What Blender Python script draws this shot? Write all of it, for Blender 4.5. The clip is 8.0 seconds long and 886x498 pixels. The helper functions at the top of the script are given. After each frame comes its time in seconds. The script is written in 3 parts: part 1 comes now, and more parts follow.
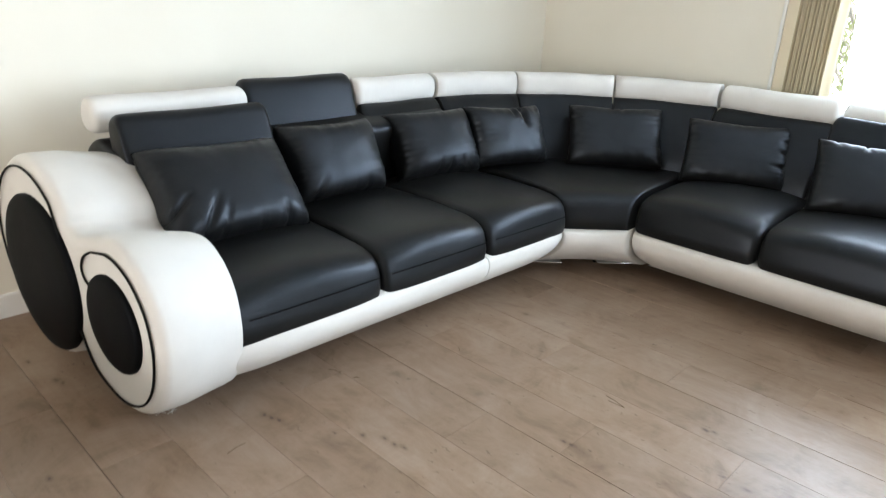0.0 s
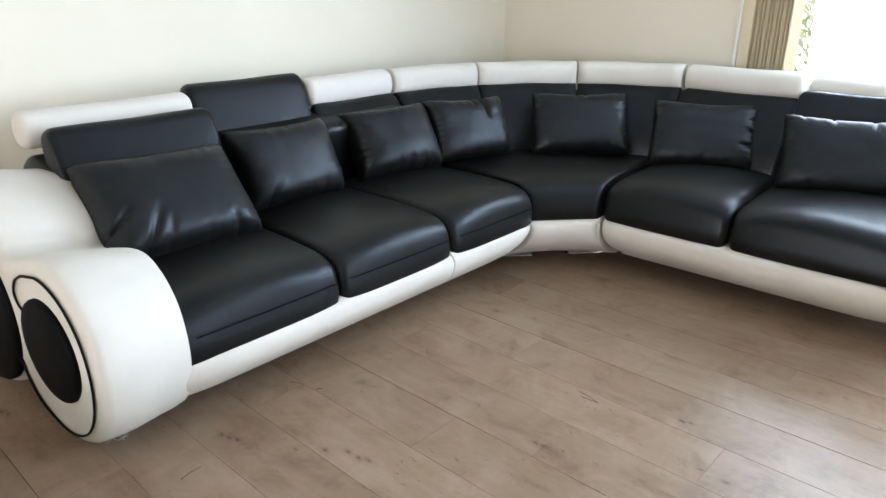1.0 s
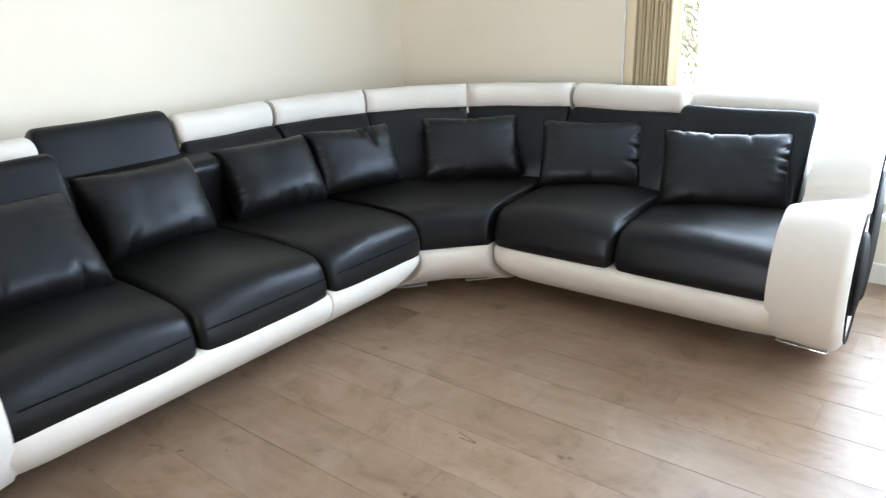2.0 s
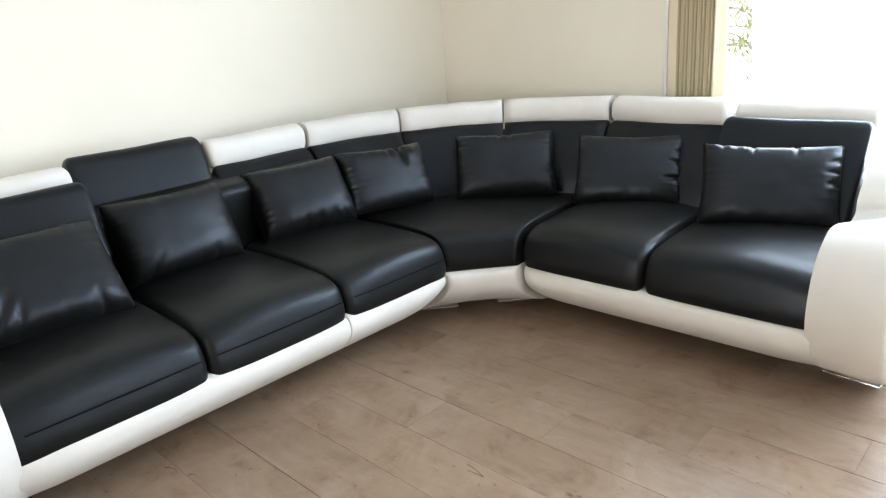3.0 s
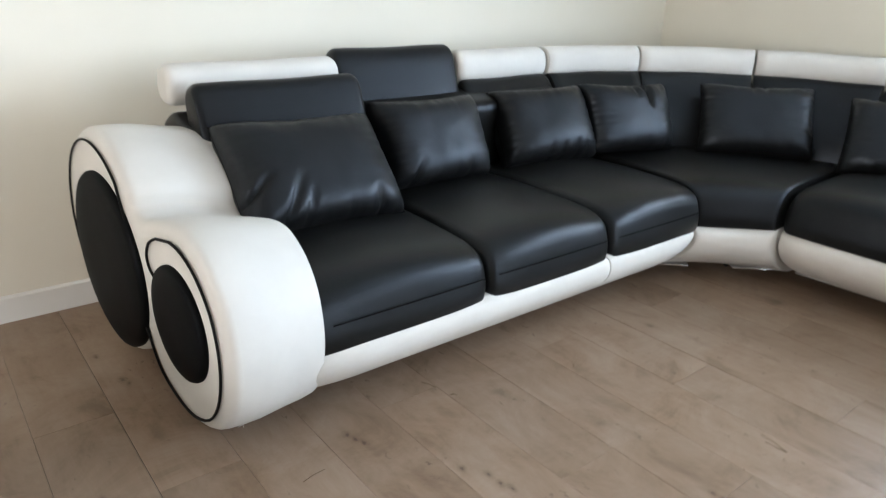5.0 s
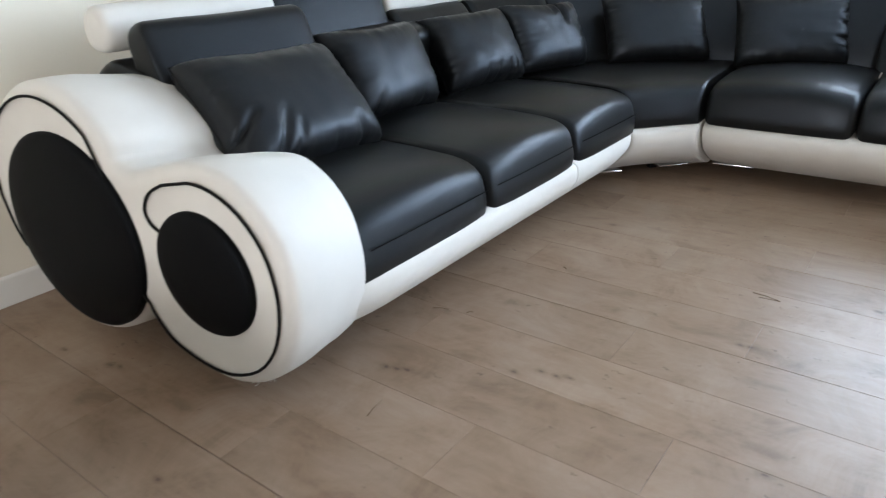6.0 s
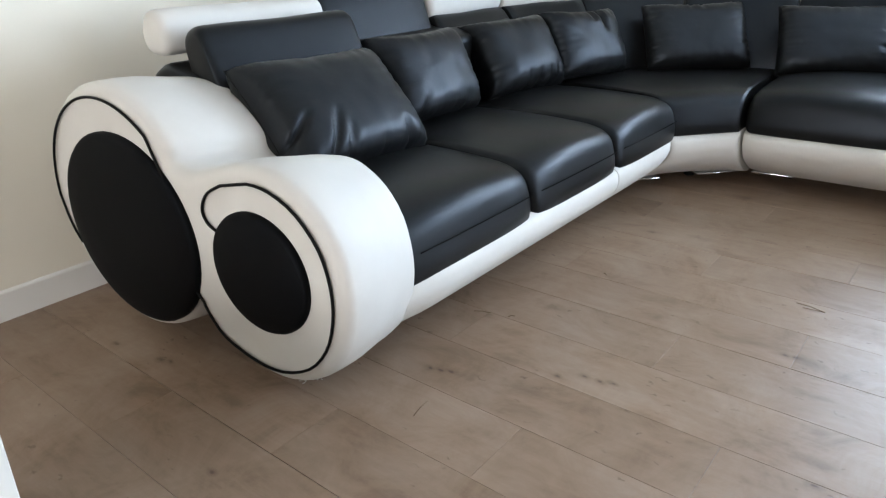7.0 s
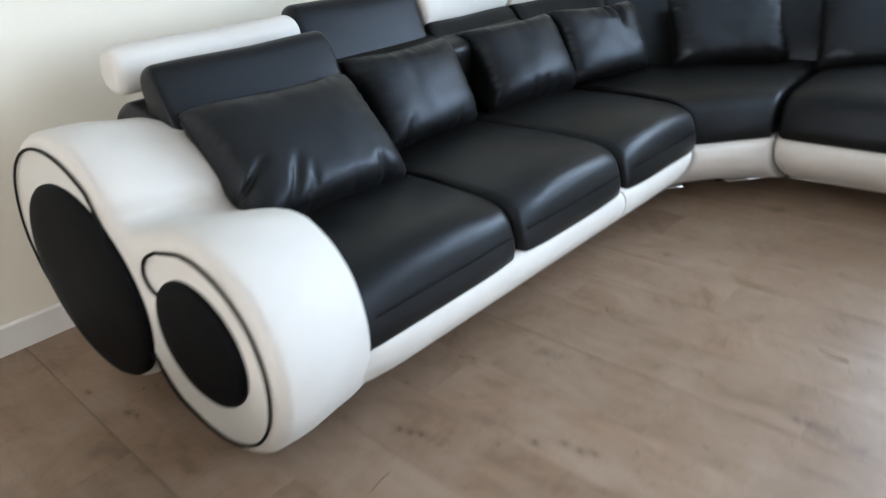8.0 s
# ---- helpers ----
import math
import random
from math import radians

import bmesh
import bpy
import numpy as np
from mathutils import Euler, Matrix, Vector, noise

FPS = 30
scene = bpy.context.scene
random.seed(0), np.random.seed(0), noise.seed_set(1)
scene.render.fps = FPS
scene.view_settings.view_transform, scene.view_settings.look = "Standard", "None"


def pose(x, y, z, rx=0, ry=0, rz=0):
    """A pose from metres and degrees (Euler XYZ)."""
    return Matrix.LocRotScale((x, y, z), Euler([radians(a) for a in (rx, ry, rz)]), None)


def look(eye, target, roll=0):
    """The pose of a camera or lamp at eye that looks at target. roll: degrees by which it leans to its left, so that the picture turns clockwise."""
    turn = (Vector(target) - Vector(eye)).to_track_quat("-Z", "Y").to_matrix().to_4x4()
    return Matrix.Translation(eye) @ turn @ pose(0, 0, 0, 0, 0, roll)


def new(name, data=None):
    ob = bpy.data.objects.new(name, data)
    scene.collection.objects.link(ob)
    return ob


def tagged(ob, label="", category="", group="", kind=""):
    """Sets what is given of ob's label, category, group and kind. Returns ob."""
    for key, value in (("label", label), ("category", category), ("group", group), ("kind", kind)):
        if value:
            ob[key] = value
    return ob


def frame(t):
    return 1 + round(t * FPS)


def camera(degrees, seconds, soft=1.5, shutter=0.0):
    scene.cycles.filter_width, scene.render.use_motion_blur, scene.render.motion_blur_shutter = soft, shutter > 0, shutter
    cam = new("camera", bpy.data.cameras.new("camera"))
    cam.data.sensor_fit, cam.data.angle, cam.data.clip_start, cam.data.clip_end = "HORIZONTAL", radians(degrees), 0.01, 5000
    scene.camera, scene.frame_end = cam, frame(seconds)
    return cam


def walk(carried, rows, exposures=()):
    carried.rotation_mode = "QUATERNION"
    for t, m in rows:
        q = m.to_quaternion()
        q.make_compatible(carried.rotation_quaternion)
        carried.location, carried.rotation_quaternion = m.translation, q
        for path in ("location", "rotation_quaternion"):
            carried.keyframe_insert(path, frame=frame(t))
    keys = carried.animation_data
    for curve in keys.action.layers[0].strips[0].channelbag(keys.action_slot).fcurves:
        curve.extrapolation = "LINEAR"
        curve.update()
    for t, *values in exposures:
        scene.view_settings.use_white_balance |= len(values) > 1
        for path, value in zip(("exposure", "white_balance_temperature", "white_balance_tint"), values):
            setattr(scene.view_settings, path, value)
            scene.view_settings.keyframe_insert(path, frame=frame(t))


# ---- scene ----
cam = camera(66.0, 8.0, 1.2, 0.5)
PATH = [
    (0, (1.805, -0.961, 1.408), (0.514, 0.391, 0.698), 2.7),
    (0.5, (1.72, -0.877, 1.391), (0.436, 0.498, 0.712), 0.6),
    (1, (1.809, -0.821, 1.383), (0.55, 0.557, 0.665), -0.2),
    (1.5, (1.83, -0.745, 1.371), (0.624, 0.669, 0.63), -1.1),
    (2, (1.957, -0.523, 1.4), (0.796, 0.962, 0.73), -2.1),
    (2.2, (1.993, -0.456, 1.397), (0.72, 0.937, 0.734), -3.4),
    (3.3, (2.103, -0.299, 1.423), (0.751, 1.038, 0.803), -4.3),
    (3.5, (2.074, -0.315, 1.416), (0.689, 1.005, 0.835), -3.7),
    (4, (1.865, -0.469, 1.326), (0.263, 0.584, 0.754), -3.1),
    (4.5, (1.695, -0.657, 1.373), (0.117, 0.366, 0.693), -0.7),
    (4.7, (1.605, -0.699, 1.346), (0.079, 0.384, 0.642), 1.3),
    (5.8, (1.178, -1.043, 1.096), (0.001, 0.366, 0.303), -2.7),
    (6, (1.139, -1.128, 1.097), (0.027, 0.322, 0.285), -2.2),
    (6.5, (1.099, -1.186, 1.099), (-0.033, 0.256, 0.299), -1.9),
    (7, (1.098, -1.188, 1.109), (-0.067, 0.226, 0.309), -1.9),
    (7.5, (1.104, -1.168, 1.128), (-0.105, 0.227, 0.357), -3.4),
    (7.8, (1.136, -1.038, 1.157), (-0.089, 0.304, 0.322), -5.7),
    (8, (1.134, -0.839, 1.236), (-0.139, 0.433, 0.362), -4.9),
]
walk(cam, [(t, look(eye, target, roll)) for t, eye, target, roll in PATH],
     [(0, 0.35, 6280, 12), (1, 0.30, 6280, 12), (2, 0.40, 6380, 12.5), (3.5, 0.41, 6480, 13), (4, 0.23, 6420, 13), (4.5, 0.23, 6330, 12.5), (6, 0.22, 5980, 12), (8, 0.20, 5980, 12)])

# ---- world, sun, large lights ----
world = bpy.data.worlds.new("sky")
scene.world = world
world.use_nodes = True
wn = world.node_tree.nodes
sky = wn.new("ShaderNodeTexSky")
sky.sky_type, sky.sun_disc = "NISHITA", False
sky.sun_elevation, sky.sun_rotation = radians(68), radians(180)
wn["Background"].inputs["Strength"].default_value = 0.13
world.node_tree.links.new(sky.outputs[0], wn["Background"].inputs[0])
sun = new("sun", bpy.data.lights.new("sun", "SUN"))
sun.data.energy, sun.data.angle, sun.data.color = 4.5, radians(0.6), (1, 0.96, 0.88)
sun.matrix_world = look((0, 0, 0), (0.05, 0.375, -0.927))


def area(name, at, to, w, h, watts, colour, spread=180):
    lamp = new(name, bpy.data.lights.new(name, "AREA"))
    lamp.data.shape, lamp.data.size, lamp.data.size_y, lamp.data.energy, lamp.data.color = "RECTANGLE", w, h, watts, colour
    lamp.data.spread = radians(spread)
    lamp.matrix_world = look(at, to)
    return lamp


# room: x from WX to EX, y from SY to NY
WX, NY, EX, SY, TOP = -1.372, 3.34, 6.4, -5.6, 2.5
WIN = (0.405, 3.60, 0.36, 2.28)      # window in the north wall: x0, x1, z0, z1
SFILL = (0.1, 2.7, 0.6, 2.25)       # unseen window added in the south wall, behind the camera, for fill light
EFILL = (0.85, 2.95, 0.1, 2.25)     # unseen glazed door added in the east wall, beside the camera, for fill light
area("daylight_north", (2.0, NY + 0.33, 1.33), (1.2, 0.4, 1.0), 3.1, 1.85, 205, (0.69, 0.845, 1.0), 165)
# added fill lamp in the unseen east opening
area("fill_east", (EX + 0.10, 1.9, 1.2), (-0.3, 0.0, 0.5), 2.0, 2.0, 95, (0.84, 0.92, 1.0))
# warm fill lamp added behind the camera to lift the floor and south-facing sides
area("fill_south", (1.4, SY - 0.12, 1.4), (1.0, 0, 0.6), 2.4, 1.5, 118, (1.0, 0.95, 0.88))


# ---- materials ----
def mat(name, colour, rough=0.5, metal=0.0):
    m = bpy.data.materials.new(name)
    m.use_nodes = True
    b = m.node_tree.nodes["Principled BSDF"]
    b.inputs["Base Color"].default_value = (*colour, 1)
    b.inputs["Roughness"].default_value = rough
    b.inputs["Metallic"].default_value = metal
    return m


def nd(m, kind, **inputs):
    n = m.node_tree.nodes.new(kind)
    for k, v in inputs.items():
        n.inputs[k.replace("_", " ")].default_value = v
    return n


def ln(m, a, b):
    m.node_tree.links.new(a, b)


def ramp(m, fac, stops):
    r = m.node_tree.nodes.new("ShaderNodeValToRGB")
    els = r.color_ramp.elements
    while len(els) < len(stops):
        els.new(0.5)
    for e, (p, c) in zip(els, stops):
        e.position, e.color = p, (*c, 1)
    ln(m, fac, r.inputs[0])
    return r.outputs[0]


def coords(m, scale=(1, 1, 1), kind="Object"):
    tc = m.node_tree.nodes.new("ShaderNodeTexCoord")
    mp = m.node_tree.nodes.new("ShaderNodeMapping")
    mp.inputs["Scale"].default_value = scale
    ln(m, tc.outputs[kind], mp.inputs[0])
    return mp.outputs[0]


def bump(m, height, strength, dist, under=None):
    b = nd(m, "ShaderNodeBump", Strength=strength, Distance=dist)
    ln(m, height, b.inputs["Height"])
    if under:
        ln(m, under, b.inputs["Normal"])
    return b.outputs[0]


def leather(name, dark, light, rough, crease=0.5, gloss=0.5):
    m = mat(name, light, rough)
    p = m.node_tree.nodes["Principled BSDF"]
    c = coords(m)
    p.inputs["Specular IOR Level"].default_value = gloss
    # black leathers: cool window sheen is put into the highlight colour
    if light[0] < 0.1:
        p.inputs["Specular Tint"].default_value = (0.75, 0.86, 1.0, 1)
    soft = nd(m, "ShaderNodeTexNoise", Scale=5.0, Detail=4.0, Roughness=0.6)
    grain = nd(m, "ShaderNodeTexVoronoi", Scale=420.0)
    fold = nd(m, "ShaderNodeTexNoise", Scale=26.0, Detail=3.0, Roughness=0.55, Distortion=0.6)
    for n in (soft, grain, fold):
        ln(m, c, n.inputs["Vector"])
    ln(m, ramp(m, soft.outputs[0], [(0.3, dark), (0.7, light)]), p.inputs["Base Color"])
    rr = nd(m, "ShaderNodeMapRange")
    rr.inputs["To Min"].default_value, rr.inputs["To Max"].default_value = rough - 0.05, rough + 0.07
    ln(m, soft.outputs[0], rr.inputs["Value"])
    ln(m, rr.outputs[0], p.inputs["Roughness"])
    low = bump(m, fold.outputs[0], crease, 0.0016)
    ln(m, bump(m, grain.outputs["Distance"], 0.22, 0.0005, low), p.inputs["Normal"])
    return m


BLACK = leather("black_leather", (0.0056, 0.0054, 0.0048), (0.0078, 0.0075, 0.0067), 0.36, 0.10, 0.235)
PILLOW = leather("black_pillow_leather", (0.0050, 0.0049, 0.0046), (0.0070, 0.0068, 0.0064), 0.40, 0.36, 0.31)
WHITE = leather("white_leather", (0.565, 0.545, 0.497), (0.61, 0.590, 0.540), 0.55, 0.32, 0.3)
MATTE = leather("matte_black_leather", (0.0030, 0.0030, 0.0031), (0.0046, 0.0046, 0.0047), 0.56, 0.10, 0.06)
PIPING = mat("black_piping", (0.008, 0.008, 0.008), 0.5)
THREAD = mat("dark_thread", (0.004, 0.004, 0.004), 0.8)
for m_ in (PIPING, THREAD):
    m_.node_tree.nodes["Principled BSDF"].inputs["Specular IOR Level"].default_value = 0.05
CHROME = mat("chrome", (0.75, 0.75, 0.76), 0.12, 1.0)


def paint(name, a, b, rough, grain=120.0, depth=0.0012):
    m = mat(name, b, rough)
    p = m.node_tree.nodes["Principled BSDF"]
    c = coords(m)
    big = nd(m, "ShaderNodeTexNoise", Scale=1.3, Detail=3.0)
    fine = nd(m, "ShaderNodeTexNoise", Scale=grain, Detail=3.0)
    ln(m, c, big.inputs["Vector"])
    ln(m, c, fine.inputs["Vector"])
    ln(m, ramp(m, big.outputs[0], [(0.35, a), (0.65, b)]), p.inputs["Base Color"])
    ln(m, bump(m, fine.outputs[0], 0.25, depth), p.inputs["Normal"])
    return m


WALL = paint("cream_wall_paint", (0.715, 0.668, 0.555), (0.745, 0.698, 0.585), 0.85)
# made-up dark tone for the unseen walls, to cut bounce and reflections
DIM_TAUPE = paint("dim_unseen_wall", (0.27, 0.235, 0.185), (0.31, 0.27, 0.215), 0.85)
CEIL = paint("white_ceiling_paint", (0.80, 0.79, 0.76), (0.82, 0.81, 0.78), 0.9)
TRIM = paint("white_trim_paint", (0.68, 0.665, 0.62), (0.71, 0.695, 0.65), 0.4, 30.0, 0.0005)
CASING = paint("cream_casing_paint", (0.66, 0.58, 0.42), (0.70, 0.62, 0.46), 0.45, 30.0, 0.0005)
BLIND = paint("beige_blind_fabric", (0.40, 0.33, 0.20), (0.46, 0.38, 0.24), 0.8, 300.0, 0.0006)
BARK = paint("pale_bark", (0.36, 0.34, 0.29), (0.45, 0.43, 0.37), 0.9, 40.0, 0.01)
LEAF = paint("olive_leaf_green", (0.42, 0.46, 0.26), (0.50, 0.54, 0.34), 0.6, 20.0, 0.001)
lt = nd(LEAF, "ShaderNodeBsdfTranslucent", Color=(0.30, 0.36, 0.14, 1))
lm = nd(LEAF, "ShaderNodeMixShader", Fac=0.6)
ln(LEAF, LEAF.node_tree.nodes["Principled BSDF"].outputs[0], lm.inputs[1])
ln(LEAF, lt.outputs[0], lm.inputs[2])
ln(LEAF, lm.outputs[0], LEAF.node_tree.nodes["Material Output"].inputs[0])
# outdoor ground, lightened so that overexposure is put into its colour
PALE_GROUND = paint("overexposed_ground", (0.42, 0.41, 0.37), (0.52, 0.51, 0.46), 0.9, 30.0, 0.004)


KNOTS = ((0.42, 0.304), (0.372, 0.300), (0.307, 0.258), (0.45, 0.315), (0.024, 0.087), (-0.01, 0.075), (0.05, 0.10), (-0.667, -0.360), (-0.70, -0.372), (-0.905, -0.404),
         (1.12, 1.178), (1.09, 1.17), (0.824, 0.745), (0.79, 0.74), (0.978, 0.219), (0.095, 1.415), (-0.146, -0.566), (1.32, 0.96))


def wood_floor():
    m = mat("grey_oak_laminate", (0.25, 0.19, 0.14), 0.38)
    p = m.node_tree.nodes["Principled BSDF"]
    p.inputs["Specular IOR Level"].default_value = 0.36
    info = m.node_tree.nodes.new("ShaderNodeObjectInfo")
    tc = m.node_tree.nodes.new("ShaderNodeTexCoord")
    shift = nd(m, "ShaderNodeVectorMath")
    shift.operation = "MULTIPLY_ADD"
    comb = m.node_tree.nodes.new("ShaderNodeCombineXYZ")
    for i in range(3):
        ln(m, info.outputs["Random"], comb.inputs[i])
    ln(m, comb.outputs[0], shift.inputs[0])
    shift.inputs[1].default_value = (37.0, 11.0, 5.0)
    ln(m, tc.outputs["Object"], shift.inputs[2])
    st = m.node_tree.nodes.new("ShaderNodeMapping")
    st.inputs["Scale"].default_value = (1.6, 9.0, 1.0)
    ln(m, shift.outputs[0], st.inputs[0])
    grain = nd(m, "ShaderNodeTexNoise", Scale=3.0, Detail=8.0, Roughness=0.62, Distortion=0.5)
    ln(m, st.outputs[0], grain.inputs["Vector"])
    pores = nd(m, "ShaderNodeTexNoise", Scale=30.0, Detail=4.0, Roughness=0.6)
    ln(m, st.outputs[0], pores.inputs["Vector"])
    cloud = nd(m, "ShaderNodeTexNoise", Scale=4.2, Detail=6.0, Roughness=0.68, Distortion=0.7)
    ln(m, shift.outputs[0], cloud.inputs["Vector"])
    st2 = m.node_tree.nodes.new("ShaderNodeMapping")
    st2.inputs["Scale"].default_value = (3.2, 7.5, 1.0)
    ln(m, shift.outputs[0], st2.inputs[0])
    wob = nd(m, "ShaderNodeTexNoise", Scale=9.0, Detail=4.0, Roughness=0.65)
    ln(m, shift.outputs[0], wob.inputs["Vector"])
    push = nd(m, "ShaderNodeVectorMath")
    push.operation = "MULTIPLY_ADD"
    push.inputs[1].default_value = (0.55, 0.75, 0.0)
    ln(m, wob.outputs["Color"], push.inputs[0])
    ln(m, st2.outputs[0], push.inputs[2])
    knot = nd(m, "ShaderNodeTexVoronoi", Scale=1.0)
    ln(m, push.outputs[0], knot.inputs["Vector"])
    speck = nd(m, "ShaderNodeTexVoronoi", Scale=4.3)
    ln(m, push.outputs[0], speck.inputs["Vector"])
    mask = nd(m, "ShaderNodeTexNoise", Scale=2.2, Detail=1.0)
    ln(m, shift.outputs[0], mask.inputs["Vector"])
    rare = ramp(m, mask.outputs[0], [(0.44, (0, 0, 0)), (0.56, (1, 1, 1))])
    tone = nd(m, "ShaderNodeMath")
    tone.operation = "MULTIPLY_ADD"
    tone.inputs[1].default_value = 0.74
    ln(m, cloud.outputs[0], tone.inputs[0])
    half = nd(m, "ShaderNodeMath")
    half.operation = "MULTIPLY"
    half.inputs[1].default_value = 0.26
    ln(m, grain.outputs[0], half.inputs[0])
    ln(m, half.outputs[0], tone.inputs[2])
    base = ramp(m, tone.outputs[0], [(0.35, (0.158, 0.101, 0.061)), (0.45, (0.214, 0.145, 0.094)), (0.55, (0.244, 0.173, 0.118)), (0.67, (0.280, 0.206, 0.148))])
    spot = ramp(m, knot.outputs["Distance"], [(0.05, (0.66, 0.62, 0.58)), (0.11, (0.86, 0.84, 0.82)), (0.24, (1, 1, 1))])
    fleck = ramp(m, speck.outputs["Distance"], [(0.06, (0.58, 0.54, 0.50)), (0.15, (1, 1, 1))])
    both = nd(m, "ShaderNodeMixRGB", Fac=1.0)
    both.blend_type = "MULTIPLY"
    ln(m, spot, both.inputs[1])
    ln(m, fleck, both.inputs[2])
    pick = nd(m, "ShaderNodeMixRGB", Color1=(1, 1, 1, 1))
    ln(m, rare, pick.inputs[0])
    ln(m, both.outputs[0], pick.inputs[2])
    # clusters of dark knots with a shape of their own, scattered over the boards
    where = m.node_tree.nodes.new("ShaderNodeNewGeometry")
    bend = nd(m, "ShaderNodeTexNoise", Scale=14.0, Detail=4.0, Roughness=0.7)
    ln(m, where.outputs["Position"], bend.inputs["Vector"])
    warped = nd(m, "ShaderNodeVectorMath")
    warped.operation = "MULTIPLY_ADD"
    warped.inputs[1].default_value = (0.055, 0.035, 0)
    ln(m, bend.outputs["Color"], warped.inputs[0])
    ln(m, where.outputs["Position"], warped.inputs[2])
    nearest = None
    for kx, ky in KNOTS:
        gap = nd(m, "ShaderNodeVectorMath")
        gap.operation = "SUBTRACT"
        gap.inputs[1].default_value = (kx + 0.0275, ky + 0.0175, 0)
        ln(m, warped.outputs[0], gap.inputs[0])
        squash = nd(m, "ShaderNodeVectorMath")
        squash.operation = "MULTIPLY"
        squash.inputs[1].default_value = (0.55, 1.0, 0)
        ln(m, gap.outputs[0], squash.inputs[0])
        size = nd(m, "ShaderNodeVectorMath")
        size.operation = "LENGTH"
        ln(m, squash.outputs[0], size.inputs[0])
        if nearest is None:
            nearest = size.outputs["Value"]
        else:
            least = nd(m, "ShaderNodeMath")
            least.operation = "MINIMUM"
            ln(m, nearest, least.inputs[0])
            ln(m, size.outputs["Value"], least.inputs[1])
            nearest = least.outputs[0]
    scaled = nd(m, "ShaderNodeMath")
    scaled.operation = "MULTIPLY"
    scaled.inputs[1].default_value = 10.0
    ln(m, nearest, scaled.inputs[0])
    eye = ramp(m, scaled.outputs[0], [(0.025, (0.42, 0.37, 0.33)), (0.06, (0.70, 0.66, 0.62)), (0.14, (0.91, 0.90, 0.88)), (0.32, (1, 1, 1))])
    knotted = nd(m, "ShaderNodeMixRGB", Fac=1.0)
    knotted.blend_type = "MULTIPLY"
    ln(m, pick.outputs[0], knotted.inputs[1])
    ln(m, eye, knotted.inputs[2])
    dark = knotted.outputs[0]
    vary = nd(m, "ShaderNodeMapRange")
    vary.inputs["To Min"].default_value, vary.inputs["To Max"].default_value = 0.94, 1.05
    ln(m, info.outputs["Random"], vary.inputs["Value"])
    mul = nd(m, "ShaderNodeMixRGB", Fac=1.0)
    mul.blend_type = "MULTIPLY"
    ln(m, base, mul.inputs[1])
    ln(m, dark, mul.inputs[2])
    mul2 = nd(m, "ShaderNodeMixRGB", Fac=1.0)
    mul2.blend_type = "MULTIPLY"
    ln(m, mul.outputs[0], mul2.inputs[1])
    ln(m, vary.outputs[0], mul2.inputs[2])
    ln(m, mul2.outputs[0], p.inputs["Base Color"])
    rr = nd(m, "ShaderNodeMapRange")
    rr.inputs["To Min"].default_value, rr.inputs["To Max"].default_value = 0.31, 0.44
    ln(m, cloud.outputs[0], rr.inputs["Value"])
    ln(m, rr.outputs[0], p.inputs["Roughness"])
    ln(m, bump(m, pores.outputs[0], 0.15, 0.0006), p.inputs["Normal"])
    return m


OAK = wood_floor()
JOINT = mat("dark_joint", (0.05, 0.04, 0.032), 0.8)
CRUMB = mat("dry_straw", (0.12, 0.075, 0.04), 0.8)
GLASS = mat("window_glass", (1, 1, 1), 0.02)
GLASS.node_tree.nodes["Principled BSDF"].inputs["Transmission Weight"].default_value = 1.0


# ---- mesh helpers ----
from mathutils.geometry import tessellate_polygon


def part(name, bm, material, parent=None, label="", smooth=True):
    bmesh.ops.recalc_face_normals(bm, faces=bm.faces)
    me = bpy.data.meshes.new(name)
    bm.to_mesh(me)
    bm.free()
    me.materials.append(material)
    for f in me.polygons:
        f.use_smooth = smooth
    ob = new(name, me)
    ob.parent = parent
    if label:
        ob["label"] = label
    return ob


def sharp(ob, degrees=40):
    ob.data.set_sharp_from_angle(angle=radians(degrees))
    return ob


def box(bm, x0, x1, y0, y1, z0, z1, bevel=0.0):
    made = bmesh.ops.create_cube(bm, size=1.0, matrix=Matrix.LocRotScale(((x0 + x1) / 2, (y0 + y1) / 2, (z0 + z1) / 2), None, (x1 - x0, y1 - y0, z1 - z0)))
    if bevel:
        edges = {e for v in made["verts"] for e in v.link_edges}
        bmesh.ops.bevel(bm, geom=list(edges), offset=bevel, segments=2, affect="EDGES", profile=0.5)
    return bm


def boxed(name, dims, material, parent=None, bevel=0.004, label=""):
    return sharp(part(name, box(bmesh.new(), *dims, bevel), material, parent, label))


def rpoly(pts, n=5):
    """A closed outline with rounded corners, from (u, z, radius)."""
    out, k = [], len(pts)
    for i, (u, z, r) in enumerate(pts):
        p, a, b = Vector((u, z)), Vector(pts[i - 1][:2]), Vector(pts[(i + 1) % k][:2])
        if r <= 0:
            out.append((u, z))
            continue
        da, db = (a - p), (b - p)
        ra, rb = min(r, da.length * 0.48), min(r, db.length * 0.48)
        s, e = p + da.normalized() * ra, p + db.normalized() * rb
        for j in range(n + 1):
            t = j / n
            q = s * (1 - t) ** 2 + p * 2 * t * (1 - t) + e * t * t
            out.append((q.x, q.y))
    return out


def dense(pts, step):
    """The same outline with points no further apart than step."""
    out = []
    for i, a in enumerate(pts):
        b = pts[(i + 1) % len(pts)]
        n = max(1, math.ceil(math.dist(a, b) / step))
        out += [(a[0] + (b[0] - a[0]) * j / n, a[1] + (b[1] - a[1]) * j / n) for j in range(n)]
    return out


